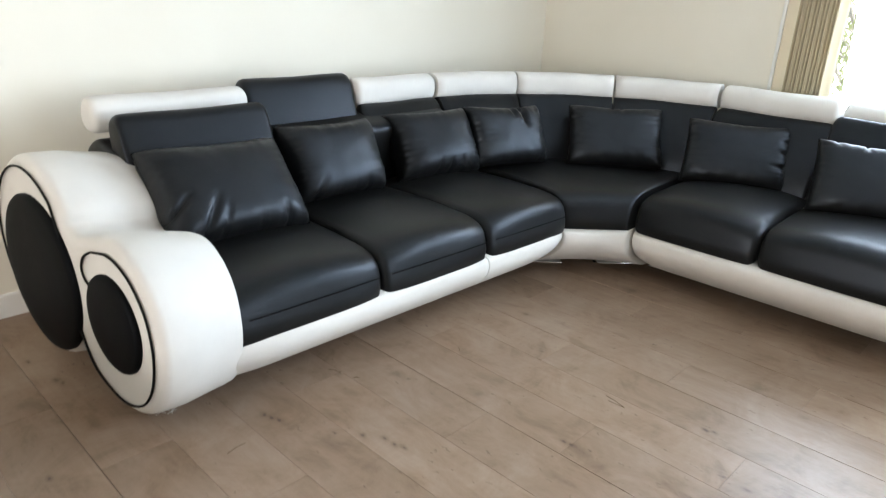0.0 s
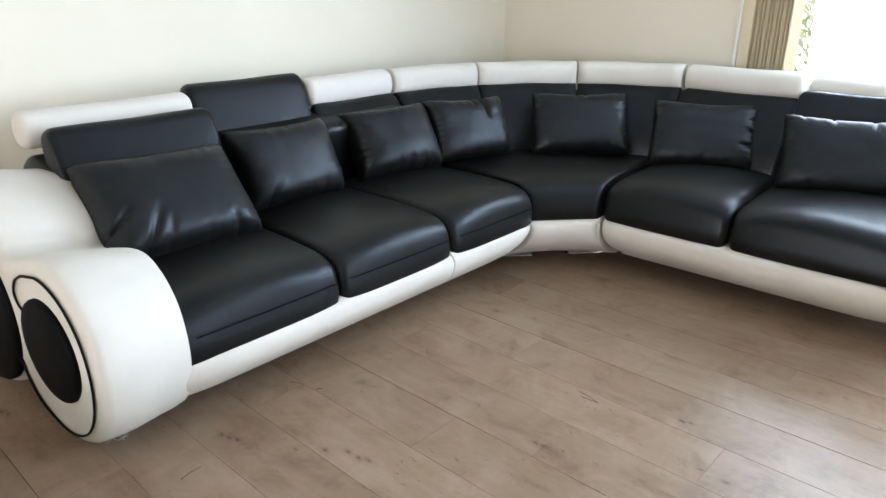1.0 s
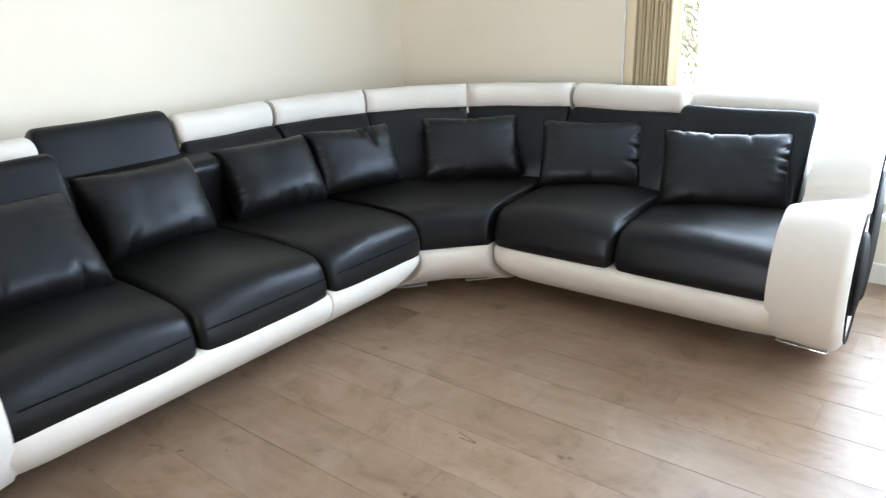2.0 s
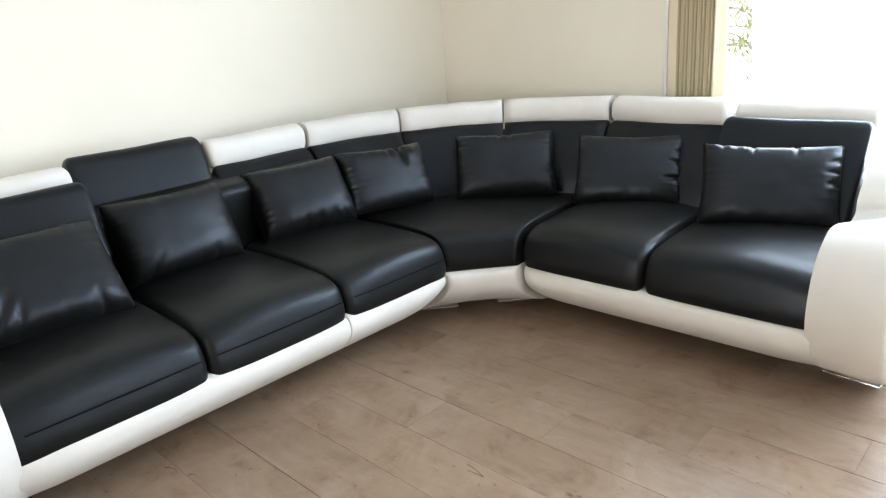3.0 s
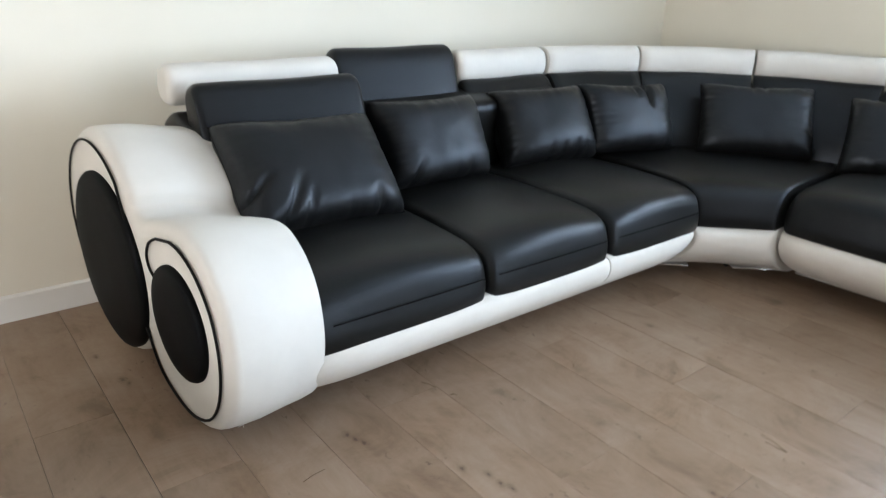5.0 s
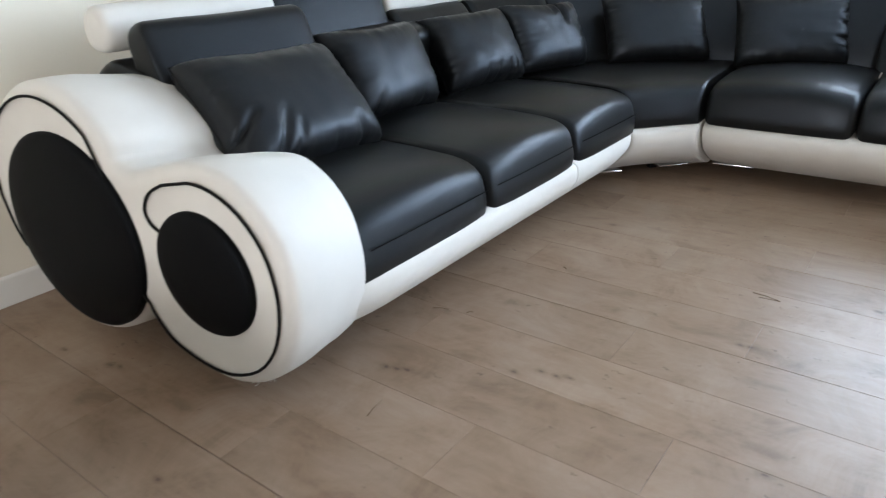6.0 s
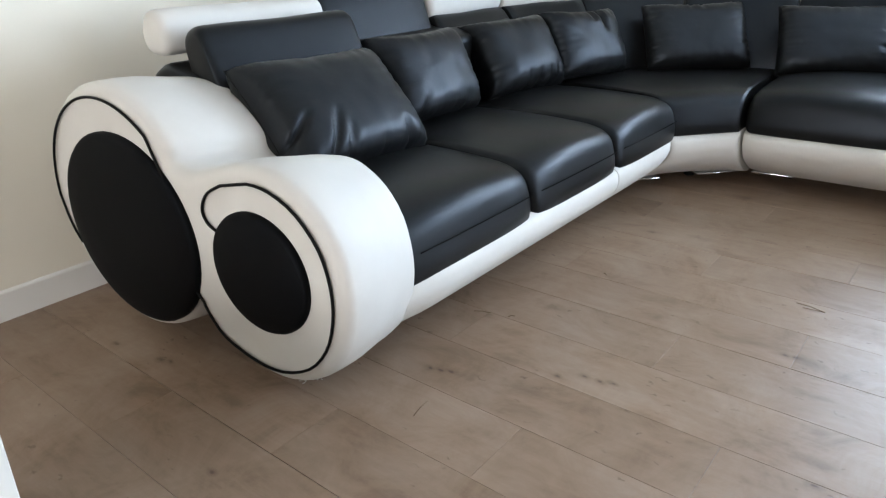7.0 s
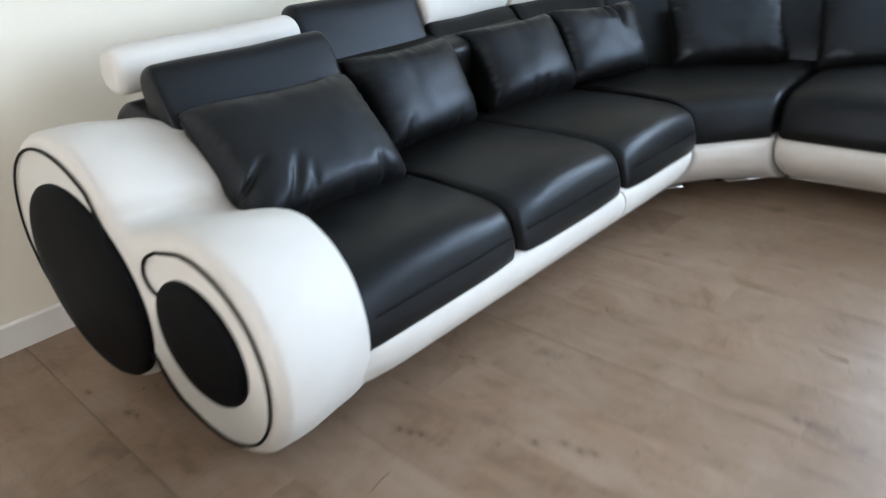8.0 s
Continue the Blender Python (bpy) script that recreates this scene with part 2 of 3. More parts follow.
def sweep(profile, place, s0, s1, round_end=0.03, mid=10, warp=None):
    """A padded form: the outline (u, z) carried along s from s0 to s1 by place(s, u, z), with ends rounded by round_end."""
    us, zs = [p[0] for p in profile], [p[1] for p in profile]
    cu, cz, hu, hz = (min(us) + max(us)) / 2, (min(zs) + max(zs)) / 2, (max(us) - min(us)) / 2, (max(zs) - min(zs)) / 2
    r = round_end
    rows = [(s0 + r * (1 - math.cos(a)), r * (1 - math.sin(a))) for a in [math.pi / 2 * i / 5 for i in range(6)]]
    rows += [(s0 + r + (s1 - s0 - 2 * r) * i / mid, 0) for i in range(1, mid)]
    rows += [(s1 - r * (1 - math.cos(a)), r * (1 - math.sin(a))) for a in [math.pi / 2 * i / 5 for i in range(5, -1, -1)]]
    bm = bmesh.new()
    rings = []
    for s, inset in rows:
        ring = []
        f = (s - s0) / (s1 - s0)
        for u, z in profile:
            uu, zz = cu + (u - cu) * (1 - inset / hu), cz + (z - cz) * (1 - inset / hz)
            if warp:
                uu, zz = warp(uu, zz, f)
            ring.append(bm.verts.new(place(s, uu, zz)))
        rings.append(ring)
    n = len(profile)
    for a, b in zip(rings, rings[1:]):
        for i in range(n):
            bm.faces.new((a[i], a[(i + 1) % n], b[(i + 1) % n], b[i]))
    bm.faces.new(rings[0])
    bm.faces.new(rings[-1])
    return bm


def tube(bm, pts, r, closed=False, sides=8):
    """A round cord along pts."""
    pts = [Vector(p) for p in pts]
    rings, n = [], len(pts)
    for i, p in enumerate(pts):
        a = pts[i - 1] if (i or closed) else p
        b = pts[(i + 1) % n] if (i < n - 1 or closed) else p
        d = (b - a).normalized()
        x = d.orthogonal().normalized() if not rings else (ref - d * ref.dot(d)).normalized()
        ref = x
        y = d.cross(x)
        rings.append([bm.verts.new(p + (x * math.cos(t) + y * math.sin(t)) * r) for t in [2 * math.pi * j / sides for j in range(sides)]])
    pairs = list(zip(rings, rings[1:])) + ([(rings[-1], rings[0])] if closed else [])
    for a, b in pairs:
        for j in range(sides):
            bm.faces.new((a[j], a[(j + 1) % sides], b[(j + 1) % sides], b[j]))
    if not closed:
        bm.faces.new(rings[0])
        bm.faces.new(rings[-1])
    return bm


def empty(name, at=(0, 0, 0)):
    ob = new(name)
    ob.location = at
    ob.empty_display_size = 0.1
    bpy.context.view_layer.update()
    return ob


def under(parent, ob):
    ob.parent = parent
    ob.matrix_parent_inverse = parent.matrix_world.inverted()
    return ob


# ---- the room ----
def wall_with_hole(name, x0, x1, y0, y1, z1, hole, axis, label, colour):
    """A wall with one opening; axis 'x': it runs along x."""
    bm = bmesh.new()
    a0, a1, b0, b1 = hole
    if axis == "y":
        for d in ((x0, x1, y0, a0, 0, z1), (x0, x1, a1, y1, 0, z1), (x0, x1, a0, a1, 0, b0), (x0, x1, a0, a1, b1, z1)):
            box(bm, *d)
    else:
        for d in ((x0, a0, y0, y1, 0, z1), (a1, x1, y0, y1, 0, z1), (a0, a1, y0, y1, 0, b0), (a0, a1, y0, y1, b1, z1)):
            box(bm, *d)
    bmesh.ops.remove_doubles(bm, verts=bm.verts, dist=0.0001)
    return tagged(part(name, bm, colour, smooth=False), label, "wall", kind="structure")


wall_with_hole("wall_north", WX, EX, NY, NY + 0.28, TOP, WIN, "x", "cream painted wall with a tall bright window", WALL)
wall_with_hole("wall_south", WX, EX, SY - 0.2, SY, TOP, SFILL, "x", "unseen wall in made-up dark taupe that dims reflections, with an added window", DIM_TAUPE)
tagged(boxed("wall_west", (WX - 0.2, WX, SY - 0.2, NY + 0.28, 0, TOP), WALL, bevel=0), "plain cream painted wall behind the sofa", "wall", kind="structure")
wall_with_hole("wall_east", EX, EX + 0.2, SY - 0.2, NY + 0.28, TOP, EFILL, "y", "unseen wall in made-up dark taupe that dims reflections, with an added glazed door", DIM_TAUPE)
tagged(boxed("ceiling", (WX - 0.2, EX + 0.2, SY - 0.2, NY + 0.28, TOP, TOP + 0.15), CEIL, bevel=0), "plain white ceiling", "ceiling", kind="structure")


def skirting(name, x0, x1, y0, y1, side):
    prof = rpoly([(0, 0, 0), (0.014, 0, 0), (0.014, 0.098, 0.004), (0.006, 0.105, 0.003), (0, 0.105, 0)], 3)
    bm = bmesh.new()
    ends = []
    for t in (0, 1):
        ring = []
        for u, z in prof:
            if side == "w":
                ring.append(bm.verts.new((x0 + u, y0 + (y1 - y0) * t, z)))
            elif side == "n":
                ring.append(bm.verts.new((x0 + (x1 - x0) * t, y0 - u, z)))
        ends.append(ring)
    n = len(prof)
    for i in range(n):
        bm.faces.new((ends[0][i], ends[0][(i + 1) % n], ends[1][(i + 1) % n], ends[1][i]))
    bm.faces.new(ends[0])
    bm.faces.new(ends[1])
    return tagged(sharp(part(name, bm, TRIM)), "white painted skirting board along the wall", "baseboard", kind="structure")


skirting("baseboard", WX, 0, SY, NY, "w")
skirting("baseboard", WX + 0.015, EX, NY, NY, "n")


def window(name, hole, y_in, y_glass, label):
    x0, x1, z0, z1 = hole
    w = tagged(empty(name, (x0, y_in, z0)), label, "window", kind="structure")
    bm = bmesh.new()
    f = 0.055
    for d in ((x0, x0 + f, z0, z1), (x1 - f, x1, z0, z1), (x0 + f, x1 - f, z0, z0 + f), (x0 + f, x1 - f, z1 - f, z1)):
        box(bm, d[0], d[1], y_glass - 0.03, y_glass + 0.03, d[2], d[3], 0.004)
    under(w, sharp(part("window_frame", bm, TRIM)))
    pane = under(w, boxed("pane", (x0 + f, x1 - f, y_glass - 0.004, y_glass + 0.004, z0 + f, z1 - f), GLASS, bevel=0))
    pane.visible_shadow = False
    return w


win = window("window_1", WIN, NY, NY + 0.22, "tall window with cream casing and overexposed garden view")
x0, x1, z0, z1 = WIN
for d in ((x0 - 0.085, x0, NY - 0.022, NY - 0.001, z0 - 0.06, z1 + 0.085), (x1, x1 + 0.085, NY - 0.022, NY - 0.001, z0 - 0.06, z1 + 0.085), (x0, x1, NY - 0.022, NY - 0.001, z1, z1 + 0.085)):
    under(win, boxed("casing", d, CASING, None, 0.005))
under(win, boxed("casing_bead", (x0 - 0.105, x0 - 0.0855, NY - 0.03, NY - 0.001, z0 - 0.06, z1 + 0.1), TRIM, None, 0.005))
under(win, boxed("window_sill", (x0 - 0.1, x1 + 0.1, NY - 0.05, NY + 0.19, z0 - 0.03, z0), TRIM, None, 0.006))
# frame and pane of the added east opening, out of view
def side_fill_opening():
    y0, y1, z0, z1 = EFILL
    w = tagged(empty("fill_opening_east", (EX, y0, z0)), "unseen glazed door added beside the viewer for fill light", "window", kind="structure")
    bm, f = bmesh.new(), 0.055
    for d in ((y0, y0 + f, z0, z1), (y1 - f, y1, z0, z1), (y0 + f, y1 - f, z0, z0 + f), (y0 + f, y1 - f, z1 - f, z1)):
        box(bm, EX + 0.13, EX + 0.19, d[0], d[1], d[2], d[3], 0.004)
    under(w, sharp(part("window_frame", bm, TRIM)))
    pane = under(w, boxed("pane", (EX + 0.156, EX + 0.164, y0 + f, y1 - f, z0 + f, z1 - f), GLASS, bevel=0))
    pane.visible_shadow = False


side_fill_opening()
# added opening around the south fill lamp, out of view
win2 = window("fill_opening_south", SFILL, SY, SY - 0.14, "unseen window added behind the viewer for fill light")


def blind():
    """Vertical slats drawn together at the side of the window."""
    b = tagged(empty("vertical_blind", (0.58, NY - 0.07, 2.3)), "beige vertical fabric blind drawn aside at the window", "blind")
    under(b, boxed("head_rail", (0.40, 3.26, NY - 0.10, NY - 0.045, 2.29, 2.33), TRIM, None, 0.003))
    n = 14
    for i in range(n):
        x = 0.435 + 0.19 * i / (n - 1)
        bm = bmesh.new()
        box(bm, -0.045, 0.045, -0.0012, 0.0012, -1.0, 0.82)
        bmesh.ops.subdivide_edges(bm, edges=[e for e in bm.edges if abs(e.verts[0].co.x - e.verts[1].co.x) > 0.05], cuts=4)
        for v in bm.verts:
            v.co.y += 0.006 * math.cos(v.co.x / 0.045 * 1.4)
        ob = part("slat", bm, BLIND)
        ob.matrix_world = pose(x, NY - 0.072, 1.45, 0, 0, 62 + 7 * math.sin(i * 2.1))
        bpy.context.view_layer.update()
        under(b, ob)


blind()


def cabinet():
    """A low white cabinet beside the way into the room."""
    at = (-0.024, -1.182, 0)
    c = tagged(empty("cabinet", at), "low white painted cabinet standing on the wooden floor", "cabinet")
    made = [boxed("body", (-0.26, 0.26, -0.21, 0.212, 0.05, 0.43), TRIM, None, 0.004), boxed("plinth", (-0.25, 0.25, -0.19, 0.19, 0, 0.0505), TRIM, None, 0.002),
            boxed("top", (-0.27, 0.27, -0.22, 0.22, 0.4305, 0.45), TRIM, None, 0.003)]
    made += [boxed("door", (x, x + 0.25, -0.23, -0.2105, 0.06, 0.42), TRIM, None, 0.003) for x in (-0.254, 0.004)]
    for ob in made:
        ob.matrix_world = pose(*at, 0, 0, -12.5)
    bpy.context.view_layer.update()
    for ob in made:
        under(c, ob)


cabinet()

# ---- the sofa ----
CX, CY = 0.21, 1.82          # centre of the corner's seat
BX, BY, BR = 0.36, 1.70, 0.356   # centre of the corner's back, and how far its curve is widened
END_L, END_R = 1.81, 1.46    # end of the west section along y; of the north section along x
FRONT_N = 2.10              # front of the north section


def west(s, u, z):
    return (-u, s, z)


def north(s, u, z):
    return (s, FRONT_N + u, z)


def north_back(s, u, z):
    return (s, FRONT_N - 0.052 + u, z)


def north_arm(s, u, z):
    return (s, FRONT_N + (u if u < 0.5 else 0.5 + (u - 0.5) * 0.8), z)


def corner_at(flat):
    """Places for the corner section: s is the angle in degrees from the west section; flat: how far the front is cut off straight."""
    def f(s, u, z):
        a = radians(180 - s)
        if not flat:
            return (BX + (BR + u) * math.cos(a), BY + (BR + u) * math.sin(a), z)
        r0 = 0.21 + 0.06 * s / 90
        front = (0.172 + 0.012 * s / 90) / math.cos(radians(s - 45)) - r0
        uu = u + front * max(0, 1 - max(u - 0.25, 0) / 0.5)
        return (CX + (r0 + uu) * math.cos(a), CY + (r0 + uu) * math.sin(a), z)
    return f


SEAT = dense(rpoly([(0.000, 0.300, 0.012), (-0.010, 0.355, 0.05), (0.026, 0.478, 0.125), (0.40, 0.498, 0.2), (0.78, 0.485, 0.04), (0.78, 0.300, 0.02)], 7), 0.035)
def base_outline(top, low):
    """Section of the white base; top and low: how far its upper and lower edges are moved up."""
    return dense(rpoly([(0.012, 0.314 + top, 0.012), (-0.024, 0.294 + top, 0.03), (-0.022, 0.228 + low, 0.06), (0.045, 0.154 + low, 0.08), (0.20, 0.070 + low, 0.05), (1.02, 0.066, 0.02), (1.02, 0.312, 0.02)], 6), 0.05)


BASE, BASE_LOW = base_outline(0.003, 0.004), base_outline(-0.012, -0.014)
BACK = dense(rpoly([(0.70, 0.36, 0.02), (0.735, 0.58, 0.06), (0.835, 0.765, 0.06), (0.95, 0.822, 0.06), (1.06, 0.76, 0.05), (1.03, 0.34, 0.02)], 5), 0.04)
BACK_FIRM = dense(rpoly([(0.79, 0.36, 0.02), (0.772, 0.57, 0.08), (0.742, 0.772, 0.045), (0.87, 0.805, 0.06), (0.95, 0.822, 0.06), (1.06, 0.76, 0.05), (1.03, 0.34, 0.02)], 5), 0.04)
ROLL = rpoly([(0.905, 0.835, 0.05), (0.90, 0.955, 0.06), (0.995, 0.982, 0.06), (1.045, 0.91, 0.06), (1.02, 0.835, 0.05)], 5)
ROLL_BACK = rpoly([(1.02, 0.81, 0.05), (1.02, 0.928, 0.06), (1.10, 0.958, 0.06), (1.15, 0.89, 0.06), (1.12, 0.80, 0.05)], 5)
PAD_LOW = rpoly([(0.80, 0.735, 0.025), (0.895, 0.85, 0.03), (0.945, 0.85, 0.03), (0.96, 0.78, 0.03), (0.83, 0.71, 0.03)], 4)
PAD_LONG = rpoly([(0.688, 0.42, 0.02), (0.724, 0.59, 0.08), (0.895, 0.85, 0.03), (0.945, 0.85, 0.03), (0.96, 0.70, 0.03), (0.80, 0.42, 0.03)], 4)
PAD_FWD = rpoly([(0.635, 0.62, 0.03), (0.775, 0.938, 0.045), (0.875, 0.905, 0.05), (0.81, 0.60, 0.03)], 5)
PAD_BACK = rpoly([(0.685, 0.455, 0.03), (0.735, 0.62, 0.1), (0.905, 0.90, 0.04), (1.005, 0.87, 0.05), (0.93, 0.45, 0.03)], 5)
PAD_UP = rpoly([(0.835, 0.68, 0.03), (0.955, 1.008, 0.06), (1.055, 0.985, 0.05), (1.03, 0.70, 0.03)], 5)


def seat(place, a, b, parent, seam=True, end=0.034):
    w = b - a
    puff = lambda u, z, f: (u - 0.012 * (1 - (2 * f - 1) ** 4), z - 0.006 + (0.030 * (1 - (2 * f - 1) ** 2) * min(1, max(0, (z - 0.38) / 0.07)) if z > 0.38 else 0))
    ob = part("seat_cushion", sweep(SEAT, place, a, b, end, 14, puff), BLACK, parent)
    if seam:
        bm = bmesh.new()
        f0 = 0.13 if a < 0 else 0.045
        tube(bm, [place(a + w * f, -0.0148 - 0.006 * (1 - (2 * f - 1) ** 4), 0.388) for f in [f0 + (0.955 - f0) * i / 16 for i in range(17)]], 0.0019, sides=6)
        part("seam", bm, THREAD, ob)
    return ob


def headrest(kind, place, a, b, parent):
    """kind: low, forward or up. A black pad with a white roll on or behind it."""
    bow = lambda u, z, f: (u - 0.008 * (1 - (2 * f - 1) ** 2), z + 0.0015 * math.sin(9 * f + a))
    prof = {"low": PAD_LOW, "long": PAD_LONG, "forward": PAD_FWD, "back": PAD_BACK, "up": PAD_UP}[kind]
    g = 0.006
    pad = part("headrest_pad", sweep(dense(prof, 0.03), place, a + g, b - g, 0.03, 10, bow), BLACK, parent)
    if kind != "up":
        part("headrest_roll", sweep(dense(ROLL_BACK if kind == "back" else ROLL, 0.03), place, a + g * 0.6 - (0.03 if kind == "forward" else 0), b - g * 0.6, 0.028, 10, bow), WHITE, parent, "white leather roll")
    return pad


def spline(pts, n=5):
    """A smooth open line through the points."""
    v = [Vector(p) for p in pts]
    out = []
    for i in range(len(v) - 1):
        p0, p1, p2, p3 = v[max(i - 1, 0)], v[i], v[i + 1], v[min(i + 2, len(v) - 1)]
        for j in range(n):
            t = j / n
            q = 0.5 * (2 * p1 + (p2 - p0) * t + (2 * p0 - 5 * p1 + 4 * p2 - p3) * t * t + (3 * p1 - p0 - 3 * p2 + p3) * t**3)
            out.append((q.x, q.y))
    return out + [tuple(v[-1])]


def arm_outline():
    """The double scroll of the arm, seen from its side: (u, z), from the notch below round the front, over the neck and round the back."""
    front = [(0.522, 0.240), (0.500, 0.190), (0.430, 0.120), (0.300, 0.082), (0.180, 0.084), (0.065, 0.135), (-0.012, 0.220), (-0.050, 0.320), (-0.055, 0.420),
             (-0.026, 0.520), (0.045, 0.603), (0.135, 0.648), (0.225, 0.658), (0.330, 0.642), (0.425, 0.614), (0.490, 0.604)]
    bu, bz, br = 0.834, 0.436, 0.369
    back = [(bu - br * math.cos(radians(d)), bz + br * math.sin(radians(d))) for d in range(40, 322, 14)]
    return spline(front + [(0.545, 0.626)] + back + [(0.540, 0.228)], 3)


def inset(pts, d):
    """The outline moved inwards by d."""
    n, out = len(pts), []
    for i in range(n):
        a, b = Vector(pts[i - 1]), Vector(pts[(i + 1) % n])
        t = (b - a).normalized()
        out.append((pts[i][0] + t.y * d, pts[i][1] - t.x * d))
    return out


def arm(place, edge, out, parent, W=0.297, flare=0.054):
    """Scroll arm from the seat's edge outwards; out: +1 or -1 along s."""
    pts = arm_outline()
    gap = 0.016
    W -= gap
    # the back scroll stands out further than the front one
    S = lambda v, u, z: place(edge + out * (v + gap + flare * (u - 0.222) * max(0, v) / W), u, z)
    bm = bmesh.new()
    rings = []
    rows = [(-0.02, 0.006), (0.02, 0.0)] + [(0.02 + (W - 0.06) * i / 5, -0.010 * math.sin(math.pi * i / 6) * min(1, (0.02 + (W - 0.06) * i / 5) / 0.16)) for i in range(1, 6)]
    rows += [(W - 0.04 + 0.036 * math.sin(a), -0.005 + 0.046 * (1 - math.cos(a))) for a in [math.pi / 2 * i / 5 for i in range(1, 6)]]
    for v, d in rows:
        # towards the seat the front scroll draws back to the line of the base
        k = max(0, 1 - v / (W - 0.03)) ** 1.1
        def drawn(u, z):
            g = math.degrees(math.atan2(z - 0.38, 0.205 - u))
            w = 0.012 * k * max(0, min(1, (g + 25) / 45)) * max(0, min(1, (120 - g) / 50))
            return (u + w * math.cos(radians(g)), z - w * math.sin(radians(g)))
        def leaned(u, z):
            far = max(0, min(1, (u - 0.45) / 0.25))
            du = 0.058 * max(0, 1 - (u + 0.047) / 0.35) - 0.033 + 0.012 * far
            return S(v, u + k * du, z - 0.022 * k * max(0, min(1, (z - 0.3) / 0.3)))
        rings.append([bm.verts.new(leaned(*drawn(*q))) for q in inset(pts, d)])
    n = len(pts)
    for a, b in zip(rings, rings[1:]):
        for i in range(n):
            bm.faces.new((a[i], a[(i + 1) % n], b[(i + 1) % n], b[i]))
    for ring in (rings[0], rings[-1]):
        for tri in tessellate_polygon([[v.co for v in ring]]):
            bm.faces.new([ring[i] for i in tri])
    body = sharp(part("arm", bm, WHITE, parent, "white leather double scroll arm"), 50)
    # black round pads set into the scrolls
    for (u0, z0, r, r2) in ((0.224, 0.390, 0.172, 0.162), (0.792, 0.389, 0.318, 0.290)):
        bm = bmesh.new()
        rows = [(1.0, -0.01), (1.0, 0.003), (0.975, 0.010), (0.92, 0.015), (0.7, 0.021), (0.45, 0.025), (0.2, 0.026)]
        loops = [[bm.verts.new(S(W + h, u0 + r * k * math.cos(t), z0 + r2 * k * math.sin(t))) for t in [2 * math.pi * j / 56 for j in range(56)]] for k, h in rows]
        for a, b in zip(loops, loops[1:]):
            for j in range(56):
                bm.faces.new((a[j], a[(j + 1) % 56], b[(j + 1) % 56], b[j]))
        bm.faces.new(loops[-1])
        bm.faces.new(loops[0])
        part("round_pad", bm, MATTE, body, "round matte black leather pad")
    # piping along the edge of the scroll
    edge_line = inset(pts, 0.034)
    near = lambda u, z: min(range(n), key=lambda i: math.dist(pts[i], (u, z)))
    curl = spline([(0.325, 0.603), (0.385, 0.572), (0.416, 0.526), (0.404, 0.490), (0.369, 0.473)], 4)
    bm = bmesh.new()
    tube(bm, [S(W + 0.002, u, z) for u, z in edge_line[:near(0.255, 0.656)] + curl], 0.0040)
    part("piping", bm, PIPING, body, "thin black piping")
    bm = bmesh.new()
    tube(bm, [S(W + 0.002, u, z) for u, z in spline([(0.527, 0.530), (0.572, 0.597)], 3) + edge_line[near(0.62, 0.69):near(1.200, 0.420)] + spline([(1.152, 0.365), (1.132, 0.320), (1.103, 0.282)], 3)], 0.0040)
    part("piping", bm, PIPING, body, "thin black piping")
    return body


def foot(sofa, at, turn, lift=0.0):
    """A flat chrome runner on two dark blocks, under the base."""
    bm = bmesh.new()
    box(bm, -0.098, 0.098, 0.024, 0.20, 0.042 + lift, 0.050 + lift, 0.002)
    ob = sharp(part("foot", bm, CHROME, None, "chrome foot"))
    bm = bmesh.new()
    box(bm, -0.08, -0.04, 0.15, 0.19, 0.0, 0.0425 + lift, 0.003)
    sharp(part("glide", bm, PIPING, ob, "black plastic glide"))
    bm = bmesh.new()
    box(bm, 0.04, 0.08, 0.15, 0.19, 0.0, 0.0425 + lift, 0.003)
    sharp(part("glide", bm, PIPING, ob, "black plastic glide"))
    ob.matrix_world = pose(*at, 0, 0, turn)
    bpy.context.view_layer.update()
    return under(sofa, ob)


def west_section():
    sofa = tagged(empty("sofa_section", (-0.5, 0.9, 0)), "three-seat black leather sofa section with white base and scroll arm", "sofa", "sectional sofa")
    P = []
    P.append(part("base", sweep(BASE, west, -0.02, 1.21, 0.01, 24, lambda u, z, f: (u + 0.02 * max(0, 1 - f / 0.12) ** 1.5, z)), WHITE, None, "white leather base"))
    bend = lambda u, z, f: (u + 0.035 * max(0, f - 0.75) ** 2 / 0.0625, z + (0.045 * max(0, f - 0.6) ** 2 / 0.16 * max(0, (0.29 - z) / 0.2) if u < 0.5 else 0))
    P.append(part("base", sweep(BASE, west, 1.21, END_L, 0.006, 14, bend), WHITE, None, "white leather base"))
    P.append(part("backrest", sweep(BACK_FIRM, west, -0.045, 1.752, 0.03, 20), BLACK))
    for a, b in ((-0.055, 0.608), (0.612, 1.216), (1.222, 1.815)):
        P.append(seat(west, a, b, None))
    P.append(headrest("forward", west, -0.025, 0.612, None))
    P.append(headrest("up", west, 0.602, 1.205, None))
    P.append(headrest("low", west, 1.212, 1.768, None))
    P.append(arm(west, 0.0, -1, None))
    for ob in [o for o in scene.objects if o.parent is None and o.type == "MESH" and o.name.split(".")[0] in ("base", "backrest", "seat_cushion", "headrest_pad", "headrest_roll", "arm")]:
        under(sofa, ob)
    foot(sofa, (-0.30, -0.11, 0), 90)
    foot(sofa, (-0.50, 1.60, 0), 90)
    return sofa


